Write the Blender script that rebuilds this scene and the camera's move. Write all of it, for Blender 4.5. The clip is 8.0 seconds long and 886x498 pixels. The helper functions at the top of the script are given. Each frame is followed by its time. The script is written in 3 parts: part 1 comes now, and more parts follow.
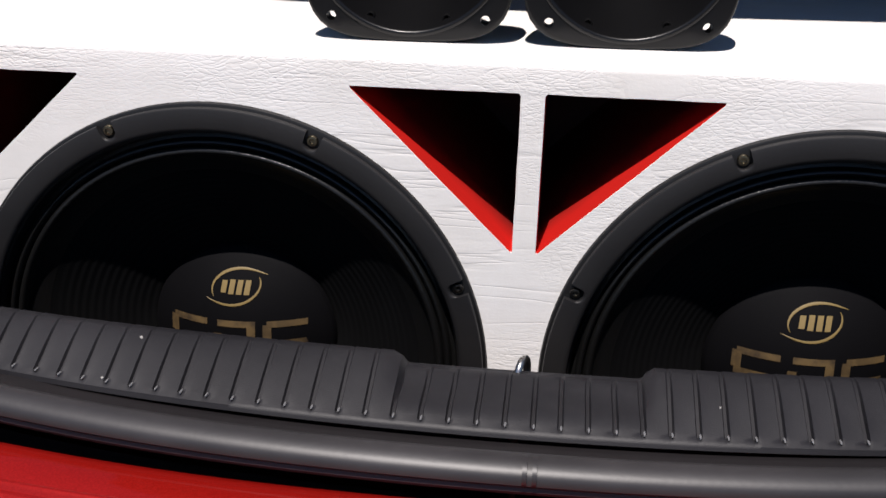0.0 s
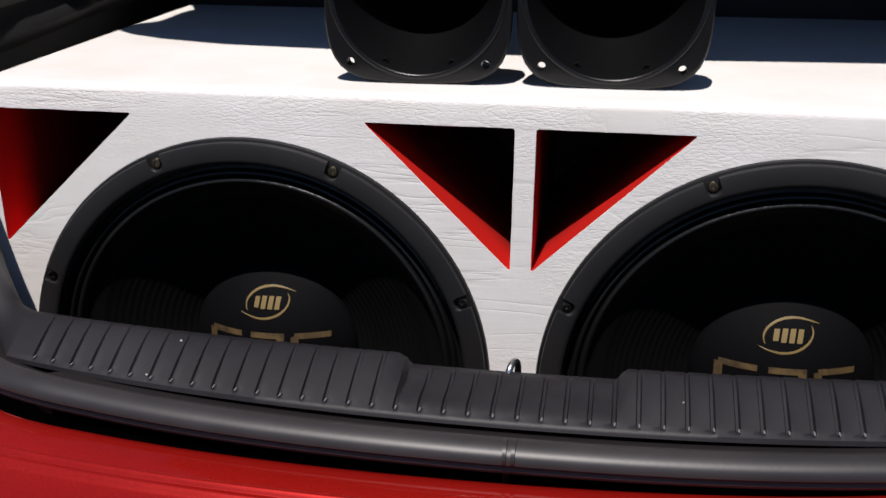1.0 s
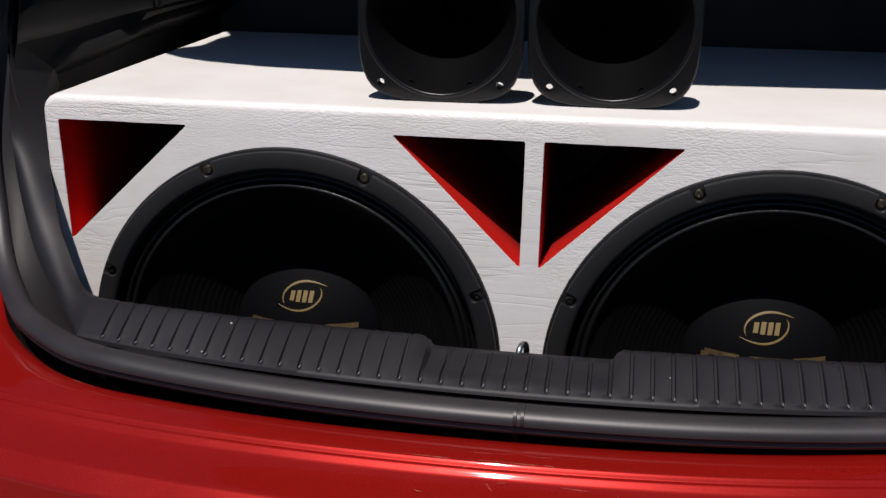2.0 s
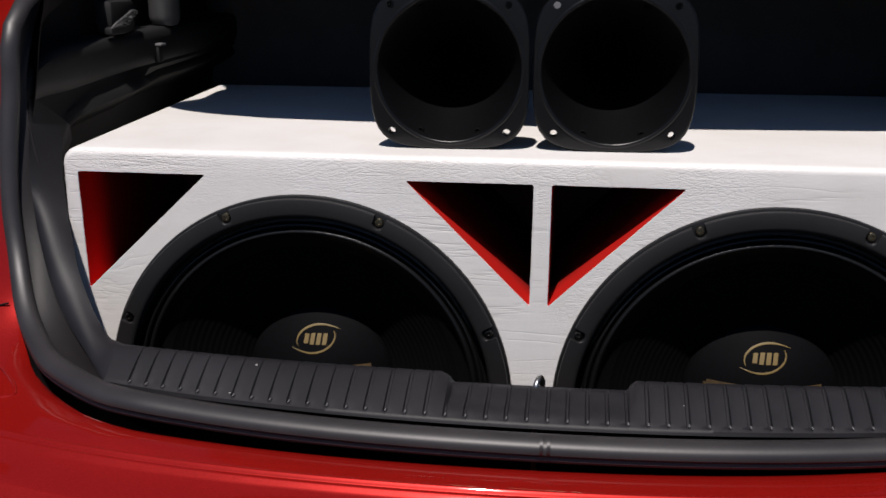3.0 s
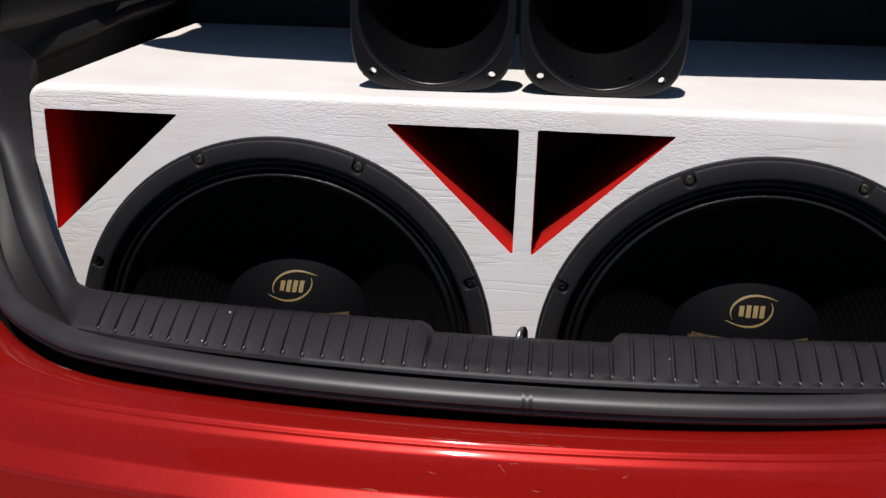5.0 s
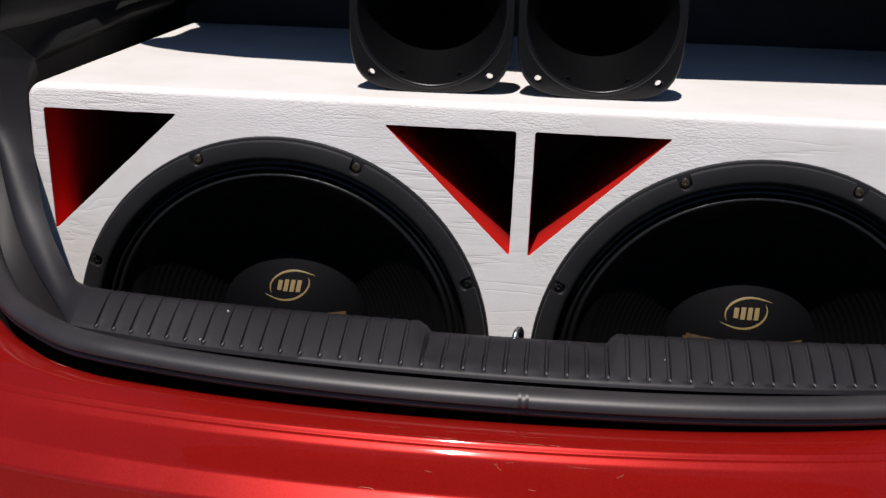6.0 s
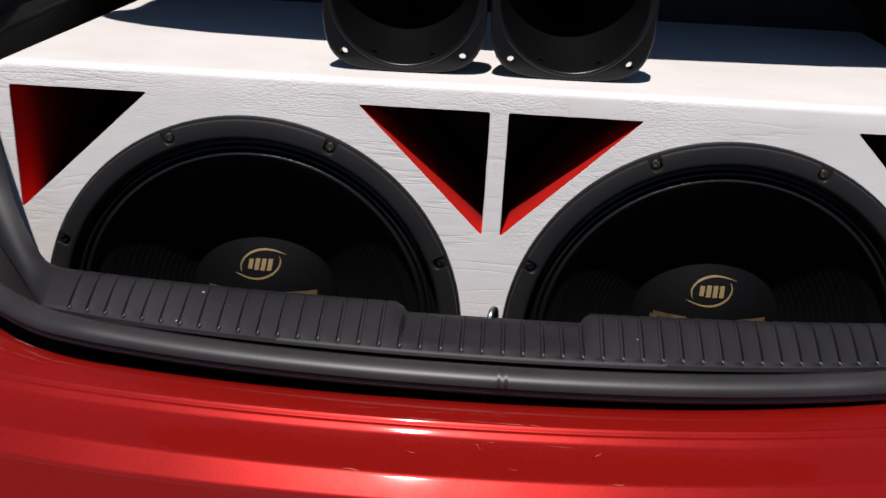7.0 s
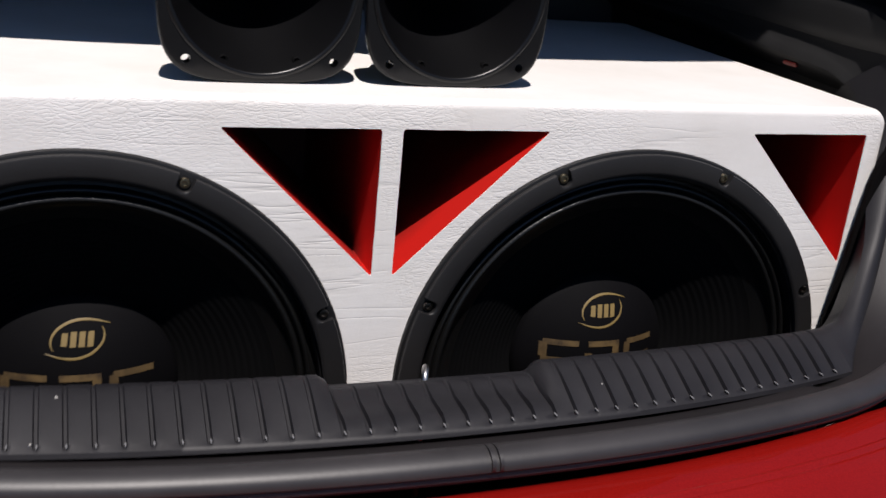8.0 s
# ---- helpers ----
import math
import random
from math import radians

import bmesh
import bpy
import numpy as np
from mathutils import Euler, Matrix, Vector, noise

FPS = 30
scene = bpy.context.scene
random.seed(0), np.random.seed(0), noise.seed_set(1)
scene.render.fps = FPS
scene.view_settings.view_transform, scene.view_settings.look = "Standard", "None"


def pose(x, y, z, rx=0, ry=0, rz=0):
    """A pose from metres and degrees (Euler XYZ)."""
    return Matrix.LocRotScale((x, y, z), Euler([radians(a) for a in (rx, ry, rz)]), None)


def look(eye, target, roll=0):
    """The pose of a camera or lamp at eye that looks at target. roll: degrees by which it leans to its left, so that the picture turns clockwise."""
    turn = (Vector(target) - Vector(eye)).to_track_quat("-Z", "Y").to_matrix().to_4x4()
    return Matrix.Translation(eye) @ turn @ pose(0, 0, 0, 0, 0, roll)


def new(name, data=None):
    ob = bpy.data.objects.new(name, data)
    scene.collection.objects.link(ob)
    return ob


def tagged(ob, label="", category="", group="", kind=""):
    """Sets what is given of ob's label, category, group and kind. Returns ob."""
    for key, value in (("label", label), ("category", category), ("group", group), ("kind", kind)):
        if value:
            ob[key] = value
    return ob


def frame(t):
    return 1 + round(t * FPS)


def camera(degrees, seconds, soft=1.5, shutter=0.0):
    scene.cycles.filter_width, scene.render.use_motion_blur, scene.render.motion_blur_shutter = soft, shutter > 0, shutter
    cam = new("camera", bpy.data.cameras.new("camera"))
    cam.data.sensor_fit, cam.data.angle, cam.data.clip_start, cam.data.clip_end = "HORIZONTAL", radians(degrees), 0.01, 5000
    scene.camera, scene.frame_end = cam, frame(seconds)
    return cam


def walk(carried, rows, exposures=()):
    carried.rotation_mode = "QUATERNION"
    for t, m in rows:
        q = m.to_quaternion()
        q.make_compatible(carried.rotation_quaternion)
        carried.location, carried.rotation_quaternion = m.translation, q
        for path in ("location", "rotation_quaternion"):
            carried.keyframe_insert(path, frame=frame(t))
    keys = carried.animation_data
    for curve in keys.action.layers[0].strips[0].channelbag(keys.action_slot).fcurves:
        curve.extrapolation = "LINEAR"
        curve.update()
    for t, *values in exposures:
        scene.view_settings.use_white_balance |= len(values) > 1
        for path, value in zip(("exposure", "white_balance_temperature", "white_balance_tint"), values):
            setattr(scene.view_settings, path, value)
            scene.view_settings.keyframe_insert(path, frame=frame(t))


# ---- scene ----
cam = camera(46.0, 8.0, shutter=0.2)
PATH = [
    (0, (0.017, -0.674, 1.118), (-0.189, 1.172, 0.377), 1.2),
    (0.3, (0.025, -0.685, 1.115), (-0.209, 1.151, 0.357), 0.2),
    (0.5, (0.041, -0.711, 1.124), (-0.215, 1.133, 0.393), 0.2),
    (0.8, (0.048, -0.733, 1.135), (-0.228, 1.118, 0.428), 0.2),
    (1, (0.064, -0.758, 1.134), (-0.247, 1.102, 0.467), 0.2),
    (1.2, (0.079, -0.785, 1.129), (-0.269, 1.087, 0.519), 0.3),
    (2.3, (0.057, -0.887, 1.148), (-0.252, 0.99, 0.532), 0.6),
    (2.5, (0.046, -0.897, 1.147), (-0.255, 0.988, 0.55), 0.3),
    (2.8, (0.045, -0.906, 1.14), (-0.267, 0.993, 0.594), -0.2),
    (3, (0.029, -0.911, 1.148), (-0.221, 1.003, 0.623), 0.2),
    (3.2, (0.037, -0.906, 1.144), (-0.192, 1.013, 0.631), 0.3),
    (3.5, (0.027, -0.904, 1.145), (-0.148, 1.008, 0.585), 0.9),
    (3.8, (0.036, -0.904, 1.14), (-0.142, 1.006, 0.574), 1.4),
    (4, (0.033, -0.901, 1.149), (-0.149, 1.0, 0.553), 1.1),
    (4.5, (0.03, -0.889, 1.146), (-0.158, 1.005, 0.53), 1.3),
    (4.8, (0.035, -0.882, 1.132), (-0.177, 1.009, 0.516), 1.3),
    (5, (0.024, -0.884, 1.138), (-0.182, 1.007, 0.52), 1.3),
    (5.2, (0.028, -0.882, 1.131), (-0.191, 1.008, 0.515), 1.5),
    (6.5, (0.019, -0.896, 1.143), (-0.164, 0.998, 0.527), 1.9),
    (6.8, (0.018, -0.898, 1.139), (-0.161, 0.996, 0.523), 2.1),
    (7, (-0.003, -0.894, 1.151), (-0.09, 0.988, 0.479), 2.8),
    (7.1, (-0.013, -0.885, 1.139), (-0.063, 1.002, 0.481), 3.6),
    (7.2, (-0.042, -0.883, 1.135), (-0.006, 1.001, 0.465), 5.4),
    (7.3, (-0.061, -0.876, 1.138), (0.082, 0.999, 0.456), 7.3),
    (7.4, (-0.086, -0.866, 1.143), (0.151, 1.001, 0.467), 7.8),
    (7.5, (-0.112, -0.851, 1.143), (0.21, 1.001, 0.462), 7.9),
    (7.6, (-0.119, -0.833, 1.133), (0.237, 1.017, 0.462), 7.2),
    (7.7, (-0.148, -0.81, 1.134), (0.294, 1.024, 0.47), 7.0),
    (7.8, (-0.173, -0.78, 1.124), (0.387, 1.038, 0.505), 6.5),
    (7.9, (-0.189, -0.753, 1.117), (0.377, 1.064, 0.504), 5.7),
    (8, (-0.216, -0.709, 1.125), (0.439, 1.067, 0.48), 5.3),
]
walk(cam, [(t, look(eye, target, roll)) for t, eye, target, roll in PATH],
     exposures=((0.0, 0.38, 6680, 14), (0.5, 0.36, 6680, 14), (1.0, 0.12, 6680, 14), (1.2, -0.06, 6680, 14), (2.4, -0.14, 6680, 14), (3.0, -0.12, 6680, 14), (4.5, -0.06, 6680, 14), (5.0, 0.03, 6680, 14), (6.5, 0.03, 6680, 14), (7.0, 0.0, 6680, 14), (8.0, 0.14, 6680, 14)))

# ---- world, sun ----
LIGHT = Vector((-0.062, -0.44, 0.90)).normalized()     # the way to the sun
world = bpy.data.worlds.new("world")
scene.world = world
world.use_nodes = True
wn = world.node_tree.nodes
sky = wn.new("ShaderNodeTexSky")
sky.sky_type, sky.sun_disc = "NISHITA", False
sky.sun_elevation = math.asin(LIGHT.z)
sky.dust_density, sky.ozone_density, sky.altitude = 0.1, 7.0, 900.0
sky.sun_rotation = math.atan2(LIGHT.x, LIGHT.y)
wn["Background"].inputs["Strength"].default_value = 0.058
world.node_tree.links.new(sky.outputs[0], wn["Background"].inputs["Color"])
sun = new("sun", bpy.data.lights.new("sun", "SUN"))
sun.data.energy, sun.data.angle, sun.data.color = 4.8, radians(0.53), (1.0, 0.965, 0.93)
sun.matrix_world = look((0, 0, 3), Vector((0, 0, 3)) - LIGHT)


# ---- materials ----
def material(name, colour, rough=0.5, metal=0.0, coat=0.0):
    m = bpy.data.materials.new(name)
    m.use_nodes = True
    b = m.node_tree.nodes["Principled BSDF"]
    b.inputs["Base Color"].default_value = (*colour, 1)
    b.inputs["Roughness"].default_value = rough
    b.inputs["Metallic"].default_value = metal
    b.inputs["Coat Weight"].default_value = coat
    b.inputs["Coat Roughness"].default_value = 0.05
    return m


def node(m, kind, **inputs):
    n = m.node_tree.nodes.new(kind)
    for k, v in inputs.items():
        n.inputs[k.replace("_", " ")].default_value = v
    return n


def link(m, a, b):
    m.node_tree.links.new(a, b)


def coords(m, scale=(1, 1, 1), turn=(0, 0, 0)):
    c = node(m, "ShaderNodeTexCoord")
    p = node(m, "ShaderNodeMapping", Scale=scale, Rotation=turn)
    link(m, c.outputs["Object"], p.inputs["Vector"])
    return p.outputs["Vector"]


def noise_tex(m, scale, detail=4.0, rough=0.55, stretch=(1, 1, 1), turn=(0, 0, 0), distort=0.0):
    n = node(m, "ShaderNodeTexNoise", Scale=scale, Detail=detail, Roughness=rough, Distortion=distort)
    link(m, coords(m, stretch, turn), n.inputs["Vector"])
    return n.outputs["Fac"]


def ramp(m, fac, *stops):
    r = node(m, "ShaderNodeValToRGB")
    e = r.color_ramp.elements
    while len(e) < len(stops):
        e.new(0.5)
    for el, (p, c) in zip(e, stops):
        el.position = p
        el.color = (*c, 1) if len(c) == 3 else c
    link(m, fac, r.inputs["Fac"])
    return r.outputs["Color"]


def grey(v):
    return (v, v, v)


def bsdf(m):
    return m.node_tree.nodes["Principled BSDF"]


def bump(m, height, strength, distance, before=None):
    b = node(m, "ShaderNodeBump", Strength=strength, Distance=distance)
    link(m, height, b.inputs["Height"])
    if before is not None:
        link(m, before, b.inputs["Normal"])
    return b.outputs["Normal"]


def mix(m, a, b, fac):
    x = m.node_tree.nodes.new("ShaderNodeMix")
    x.data_type = "RGBA"
    for sock, v in ((x.inputs[6], a), (x.inputs[7], b), (x.inputs[0], fac)):
        if hasattr(v, "is_output"):
            link(m, v, sock)
        else:
            sock.default_value = v if sock is x.inputs[0] else (*v, 1)
    return x.outputs[2]


def math_node(m, op, a, b):
    n = m.node_tree.nodes.new("ShaderNodeMath")
    n.operation = op
    for sock, v in zip(n.inputs, (a, b)):
        if hasattr(v, "is_output"):
            link(m, v, sock)
        else:
            sock.default_value = v
    return n.outputs[0]


def depth_mask(m, axis, lo, hi, a=0.0, b=1.0):
    """A ramp from a to b along one of the object's own axes, between lo and hi metres."""
    sep = node(m, "ShaderNodeSeparateXYZ")
    link(m, coords(m), sep.inputs[0])
    r = node(m, "ShaderNodeMapRange", From_Min=lo, From_Max=hi, To_Min=a, To_Max=b)
    link(m, sep.outputs[axis], r.inputs["Value"])
    return r.outputs[0]


def vinyl():
    m = material("white_vinyl", (0.74, 0.72, 0.70), 0.45)
    # the covering is creased where it is pulled round the front, and smooth on top
    def creases(scale, stretch, turn, thin, warp):
        v = node(m, "ShaderNodeTexNoise", Scale=scale, Detail=2.5, Roughness=0.5, Distortion=warp)
        link(m, coords(m, stretch, turn), v.inputs["Vector"])
        away = math_node(m, "ABSOLUTE", math_node(m, "SUBTRACT", v.outputs["Fac"], 0.5), 0)
        return ramp(m, away, (0.0, grey(0.0)), (thin, grey(0.8)), (thin * 3, grey(1.0)))
    across = creases(10.0, (0.55, 1, 7.5), (0, 0.06, 0), 0.022, 0.35)
    slant = creases(13.0, (1.2, 1, 3.6), (0, -0.75, 0), 0.022, 0.4)
    vor = node(m, "ShaderNodeTexVoronoi", Scale=270.0, Randomness=1.0)
    vor.feature = "DISTANCE_TO_EDGE"
    warp = node(m, "ShaderNodeTexNoise", Scale=60.0, Detail=2.0)
    link(m, coords(m), warp.inputs["Vector"])
    moved = node(m, "ShaderNodeVectorMath")
    moved.operation = "MULTIPLY_ADD"
    link(m, warp.outputs["Color"], moved.inputs[0])
    moved.inputs[1].default_value = (0.010, 0.010, 0.010)
    link(m, coords(m, (0.46, 1, 1.5), (0, 0.12, 0)), moved.inputs[2])
    link(m, moved.outputs[0], vor.inputs["Vector"])
    cells = ramp(m, vor.outputs["Distance"], (0.0, grey(0.0)), (0.16, grey(0.75)), (0.45, grey(1.0)))
    front = depth_mask(m, 1, -0.245, -0.236, 1.0, 0.0)
    much = math_node(m, "MULTIPLY", front, ramp(m, noise_tex(m, 4.4, 2.0, 0.5, (1, 1, 1.3)), (0.44, grey(0.0)), (0.62, grey(1.0))))
    some = math_node(m, "MULTIPLY", front, ramp(m, noise_tex(m, 4.3, 2.0, 0.5, (1.2, 3, 1)), (0.50, grey(0.0)), (0.62, grey(0.8))))
    hides = math_node(m, "MULTIPLY", front, ramp(m, noise_tex(m, 4.8, 2.0, 0.5, (1, 5, 1.6)), (0.50, grey(0.06)), (0.64, grey(1.0))))
    pulled = math_node(m, "MULTIPLY", depth_mask(m, 2, 0.375, 0.425), ramp(m, noise_tex(m, 5.5, 2.0, 0.5, (1, 5, 0.4)), (0.46, grey(0.0)), (0.60, grey(1.0))))
    hides = math_node(m, "MAXIMUM", hides, math_node(m, "MULTIPLY", front, pulled))
    h1, h2, h3 = mix(m, grey(1.0), across, much), mix(m, grey(1.0), slant, some), mix(m, grey(1.0), cells, hides)
    fine = noise_tex(m, 380.0, 3.0, 0.6, (1, 1, 1.5))
    wide = noise_tex(m, 30.0, 3.0, 0.5, (0.7, 0.4, 2.2))
    n = bump(m, wide, 0.22, 0.0012)
    n = bump(m, h1, 0.30, 0.0008, n)
    n = bump(m, h2, 0.24, 0.0008, n)
    n = bump(m, h3, 0.38, 0.0005, n)
    n = bump(m, fine, 0.22, 0.0003, n)
    link(m, n, bsdf(m).inputs["Normal"])
    dirt = ramp(m, noise_tex(m, 7.0, 6.0, 0.62), (0.3, (0.70, 0.675, 0.64)), (0.6, (0.78, 0.765, 0.745)))
    link(m, mix(m, (0.56, 0.54, 0.51), dirt, math_node(m, "ADD", math_node(m, "MULTIPLY", h1, 0.3), 0.7)), bsdf(m).inputs["Base Color"])
    return m


def paint(name, base, flake):
    m = material(name, base, 0.4, 0.34, 0.6)
    f = noise_tex(m, 900.0, 1.0)
    link(m, ramp(m, f, (0.35, base), (0.7, flake)), bsdf(m).inputs["Base Color"])
    n = bump(m, noise_tex(m, 60.0, 2.0), 0.04, 0.0006)
    b = bsdf(m)
    link(m, n, b.inputs["Normal"])
    b.inputs["Specular IOR Level"].default_value = 0.1
    b.inputs["Coat Roughness"].default_value = 0.05
    link(m, ramp(m, noise_tex(m, 16.0, 6.0, 0.7), (0.4, grey(0.34)), (0.7, grey(0.42))), b.inputs["Roughness"])
    return m


def plastic(name, colour, rough=0.55, grain=700.0, depth=0.0003, dust=(0.0, 0.0, 0.0), amount=0.25, sheen=0.5):
    m = material(name, colour, rough)
    bsdf(m).inputs["Specular IOR Level"].default_value = sheen
    light = tuple(c * 1.35 + d for c, d in zip(colour, dust))
    link(m, ramp(m, noise_tex(m, 14.0, 6.0, 0.65), (0.35, colour), (0.75, light)), bsdf(m).inputs["Base Color"])
    link(m, bump(m, noise_tex(m, grain, 2.0), amount, depth), bsdf(m).inputs["Normal"])
    return m


VINYL = vinyl()
RED = paint("red_paint", (0.245, 0.0056, 0.0034), (0.30, 0.0085, 0.0060))
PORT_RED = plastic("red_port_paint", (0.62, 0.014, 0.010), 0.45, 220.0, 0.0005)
port_fade = depth_mask(PORT_RED, 1, -0.230, -0.182)         # the red turns darker from the front inwards
port_fade = math_node(PORT_RED, "ADD", port_fade, math_node(PORT_RED, "MULTIPLY", math_node(PORT_RED, "SUBTRACT", noise_tex(PORT_RED, 30.0, 3.0), 0.5), 0.5))
link(PORT_RED, mix(PORT_RED, (0.51, 0.012, 0.008), (0.14, 0.010, 0.008), ramp(PORT_RED, port_fade, (0.05, grey(0)), (0.95, grey(1)))), bsdf(PORT_RED).inputs["Base Color"])
PORT_DARK = plastic("dark_port_inside", (0.075, 0.028, 0.024), 0.8)
SILL = plastic("grained_sill_plastic", (0.0100, 0.0096, 0.0116), 0.52, 1100.0, 0.0003, (0.004, 0.004, 0.004), 0.40, 0.31)
LINER = plastic("liner_plastic", (0.0115, 0.0115, 0.012), 0.62, 900.0, sheen=0.28)
CARPET = plastic("trunk_carpet", (0.055, 0.054, 0.054), 0.95, 500.0, 0.001, amount=0.6, sheen=0.1)
RUBBER = plastic("seal_rubber", (0.0195, 0.0182, 0.0195), 0.45, 300.0, 0.0002, (0.006, 0.005, 0.005))
DARK = plastic("gap_black", (0.006, 0.0045, 0.005), 0.7, 300.0, sheen=0.2)
CARRIER = plastic("seal_carrier_rubber", (0.0105, 0.0090, 0.0098), 0.55, 300.0, sheen=0.3)
GASKET = plastic("gasket_rubber", (0.0095, 0.009, 0.0095), 0.5, 500.0, 0.0003, (0.002, 0.002, 0.0015), sheen=0.35)
SURROUND = plastic("surround_rubber", (0.0045, 0.0045, 0.0045), 0.34, 420.0, 0.0005, amount=0.5, sheen=0.45)
CONE = plastic("cone_paper", (0.0030, 0.0030, 0.0032), 0.8, 600.0, 0.0004, sheen=0.07)
CAP = plastic("dust_cap_cloth", (0.0021, 0.0020, 0.0025), 0.7, 700.0, 0.0004, sheen=0.08)
HORN = plastic("horn_plastic", (0.0034, 0.0034, 0.0038), 0.30, 500.0, 0.0002, sheen=0.32)
GOLD = plastic("gold_print", (0.155, 0.106, 0.034), 0.55)
# darker than GOLD, with the shade low on the cap mixed in
SHADED_GOLD = plastic("shaded_faded_gold", (0.085, 0.052, 0.019), 0.6)
link(SHADED_GOLD, ramp(SHADED_GOLD, noise_tex(SHADED_GOLD, 70.0, 4.0, 0.65), (0.36, (0.030, 0.018, 0.008)), (0.60, (0.098, 0.062, 0.023))), bsdf(SHADED_GOLD).inputs["Base Color"])
STEEL = material("zinc_steel", (0.55, 0.54, 0.52), 0.3, 1.0)
SCREW = material("black_screw", (0.10, 0.09, 0.08), 0.35, 1.0)
# paler, brassy metal that gives the two top screws their glint
BRASSY_GLINT = material("brassy_glint_screw", (0.17, 0.145, 0.10), 0.32, 1.0)
FLANGE = plastic("driver_frame_paint", (0.0060, 0.0058, 0.0060), 0.45, 500.0, 0.0003, sheen=0.4)
GREY = plastic("grey_plastic", (0.055, 0.055, 0.055), 0.45)
# pale colour for small tips that catch the light
LIT_TIP = material("lit_tip_plastic", (0.16, 0.16, 0.165), 0.3)
CHIP = plastic("bare_primer", (0.34, 0.10, 0.06), 0.7)
GROUND = plastic("street_asphalt", (0.065, 0.065, 0.068), 0.9, 90.0, 0.004, amount=0.5)


# ---- builders ----
def part(name, bm, mat, parent=None, label="", smooth=True):
    me = bpy.data.meshes.new(name)
    bmesh.ops.recalc_face_normals(bm, faces=bm.faces)
    if smooth:
        for f in bm.faces:
            f.smooth = True
        for e in bm.edges:
            if len(e.link_faces) == 2 and e.calc_face_angle(0) > radians(38):
                e.smooth = False
    bm.to_mesh(me)
    bm.free()
    me.materials.append(mat)
    ob = new(name, me)
    ob.parent = parent
    if label:
        tagged(ob, label)
    return ob


def empty(name, at=(0, 0, 0)):
    ob = new(name)
    ob.location = at
    return ob


def spline(points, n):
    """n + 1 points along a Catmull-Rom curve through the points."""
    p = [Vector(q) for q in points]
    p = [p[0] * 2 - p[1]] + p + [p[-1] * 2 - p[-2]]
    out = []
    for i in range(n + 1):
        s = i / n * (len(p) - 3)
        k = min(int(s), len(p) - 4)
        t = s - k
        a, b, c, d = p[k:k + 4]
        out.append(0.5 * ((2 * b) + (c - a) * t + (2 * a - 5 * b + 4 * c - d) * t * t + (3 * b - a - 3 * c + d) * t ** 3))
    return out


def grid(bm, rows, close=False, wrap=False):
    """Quads over rows of points; close: each row is a loop; wrap: the last row joins the first."""
    vs = [[bm.verts.new(p) for p in r] for r in rows]
    n = len(vs[0])
    for a, b in (list(zip(vs, vs[1:])) + ([(vs[-1], vs[0])] if wrap else [])):
        for i in range(n if close else n - 1):
            j = (i + 1) % n
            bm.faces.new((a[i], a[j], b[j], b[i]))
    return vs


def lathe(bm, profile, steps=96, centre=(0, 0, 0), cap=False):
    """Turns (radius, y) pairs round the y axis."""
    c = Vector(centre)
    vs = grid(bm, [[c + Vector((r * math.cos(a), y, r * math.sin(a))) for a in (math.tau * i / steps for i in range(steps))]
                   for r, y in profile], close=True)
    if cap:
        bm.faces.new(vs[-1])
    return vs


def tube(bm, path, ra, rb=None, steps=14, up=(0, 0, 1), wrap=False):
    """A tube of elliptic section along a path: ra sideways, rb along up."""
    rb = rb or ra
    rows = []
    n = len(path)
    for i, p in enumerate(path):
        d = (path[min(i + 1, n - 1)] - path[max(i - 1, 0)]).normalized()
        side = d.cross(Vector(up)).normalized()
        u = side.cross(d).normalized()
        rows.append([p + side * ra * math.cos(a) + u * rb * math.sin(a) for a in (math.tau * k / steps for k in range(steps))])
    vs = grid(bm, rows, close=True)
    bm.faces.new(vs[0])
    bm.faces.new(vs[-1])
    return vs


def block(bm, lo, hi, bevel=0.002, m=None):
    made = bmesh.ops.create_cube(bm, size=1)["verts"]
    lo, hi = Vector(lo), Vector(hi)
    for v in made:
        v.co = Vector([(a + b) / 2 + c * (b - a) for a, b, c in zip(lo, hi, v.co)])
        if m is not None:
            v.co = m @ v.co
    if bevel:
        edges = list({e for v in made for e in v.link_edges})
        bmesh.ops.bevel(bm, geom=edges, offset=bevel, segments=2, affect="EDGES", profile=0.5)


def fill(bm, loops):
    """One flat sheet between an outer loop and its holes."""
    edges = []
    out = []
    for lp in loops:
        vs = [bm.verts.new(p) for p in lp]
        out.append(vs)
        edges += [bm.edges.new((vs[i], vs[(i + 1) % len(vs)])) for i in range(len(vs))]
    bmesh.ops.triangle_fill(bm, edges=edges, use_beauty=True)
    return out


# ---- street ----
bm = bmesh.new()
grid(bm, [[(x, y, 0) for x in (-400, -20, -3, 3, 20, 400)] for y in (-400, -20, -3, 3, 20, 400)])
tagged(part("ground", bm, GROUND), "plain dark asphalt street under the red car", "ground", kind="structure")

# ---- car body ----
MID = -0.012                                  # the car's middle line


def bow(x, middle=MID):
    """How far the car's tail curves forward at x."""
    u = x - middle
    return 0.25 * u * u + 0.5 * u ** 4 if abs(u) < 0.45 else 0.071 + 0.41 * (abs(u) - 0.45) + 0.9 * (abs(u) - 0.45) ** 2


def both(points):
    """A left half given from the middle outwards, with its mirror image: one run from the right top round to the left top."""
    return [Vector((2 * MID - x, y, z)) for x, y, z in reversed(points)] + [Vector(p) for p in points if abs(p[0] - MID) > 1e-6]


TAIL = -0.050                                 # where the bumper reaches furthest back


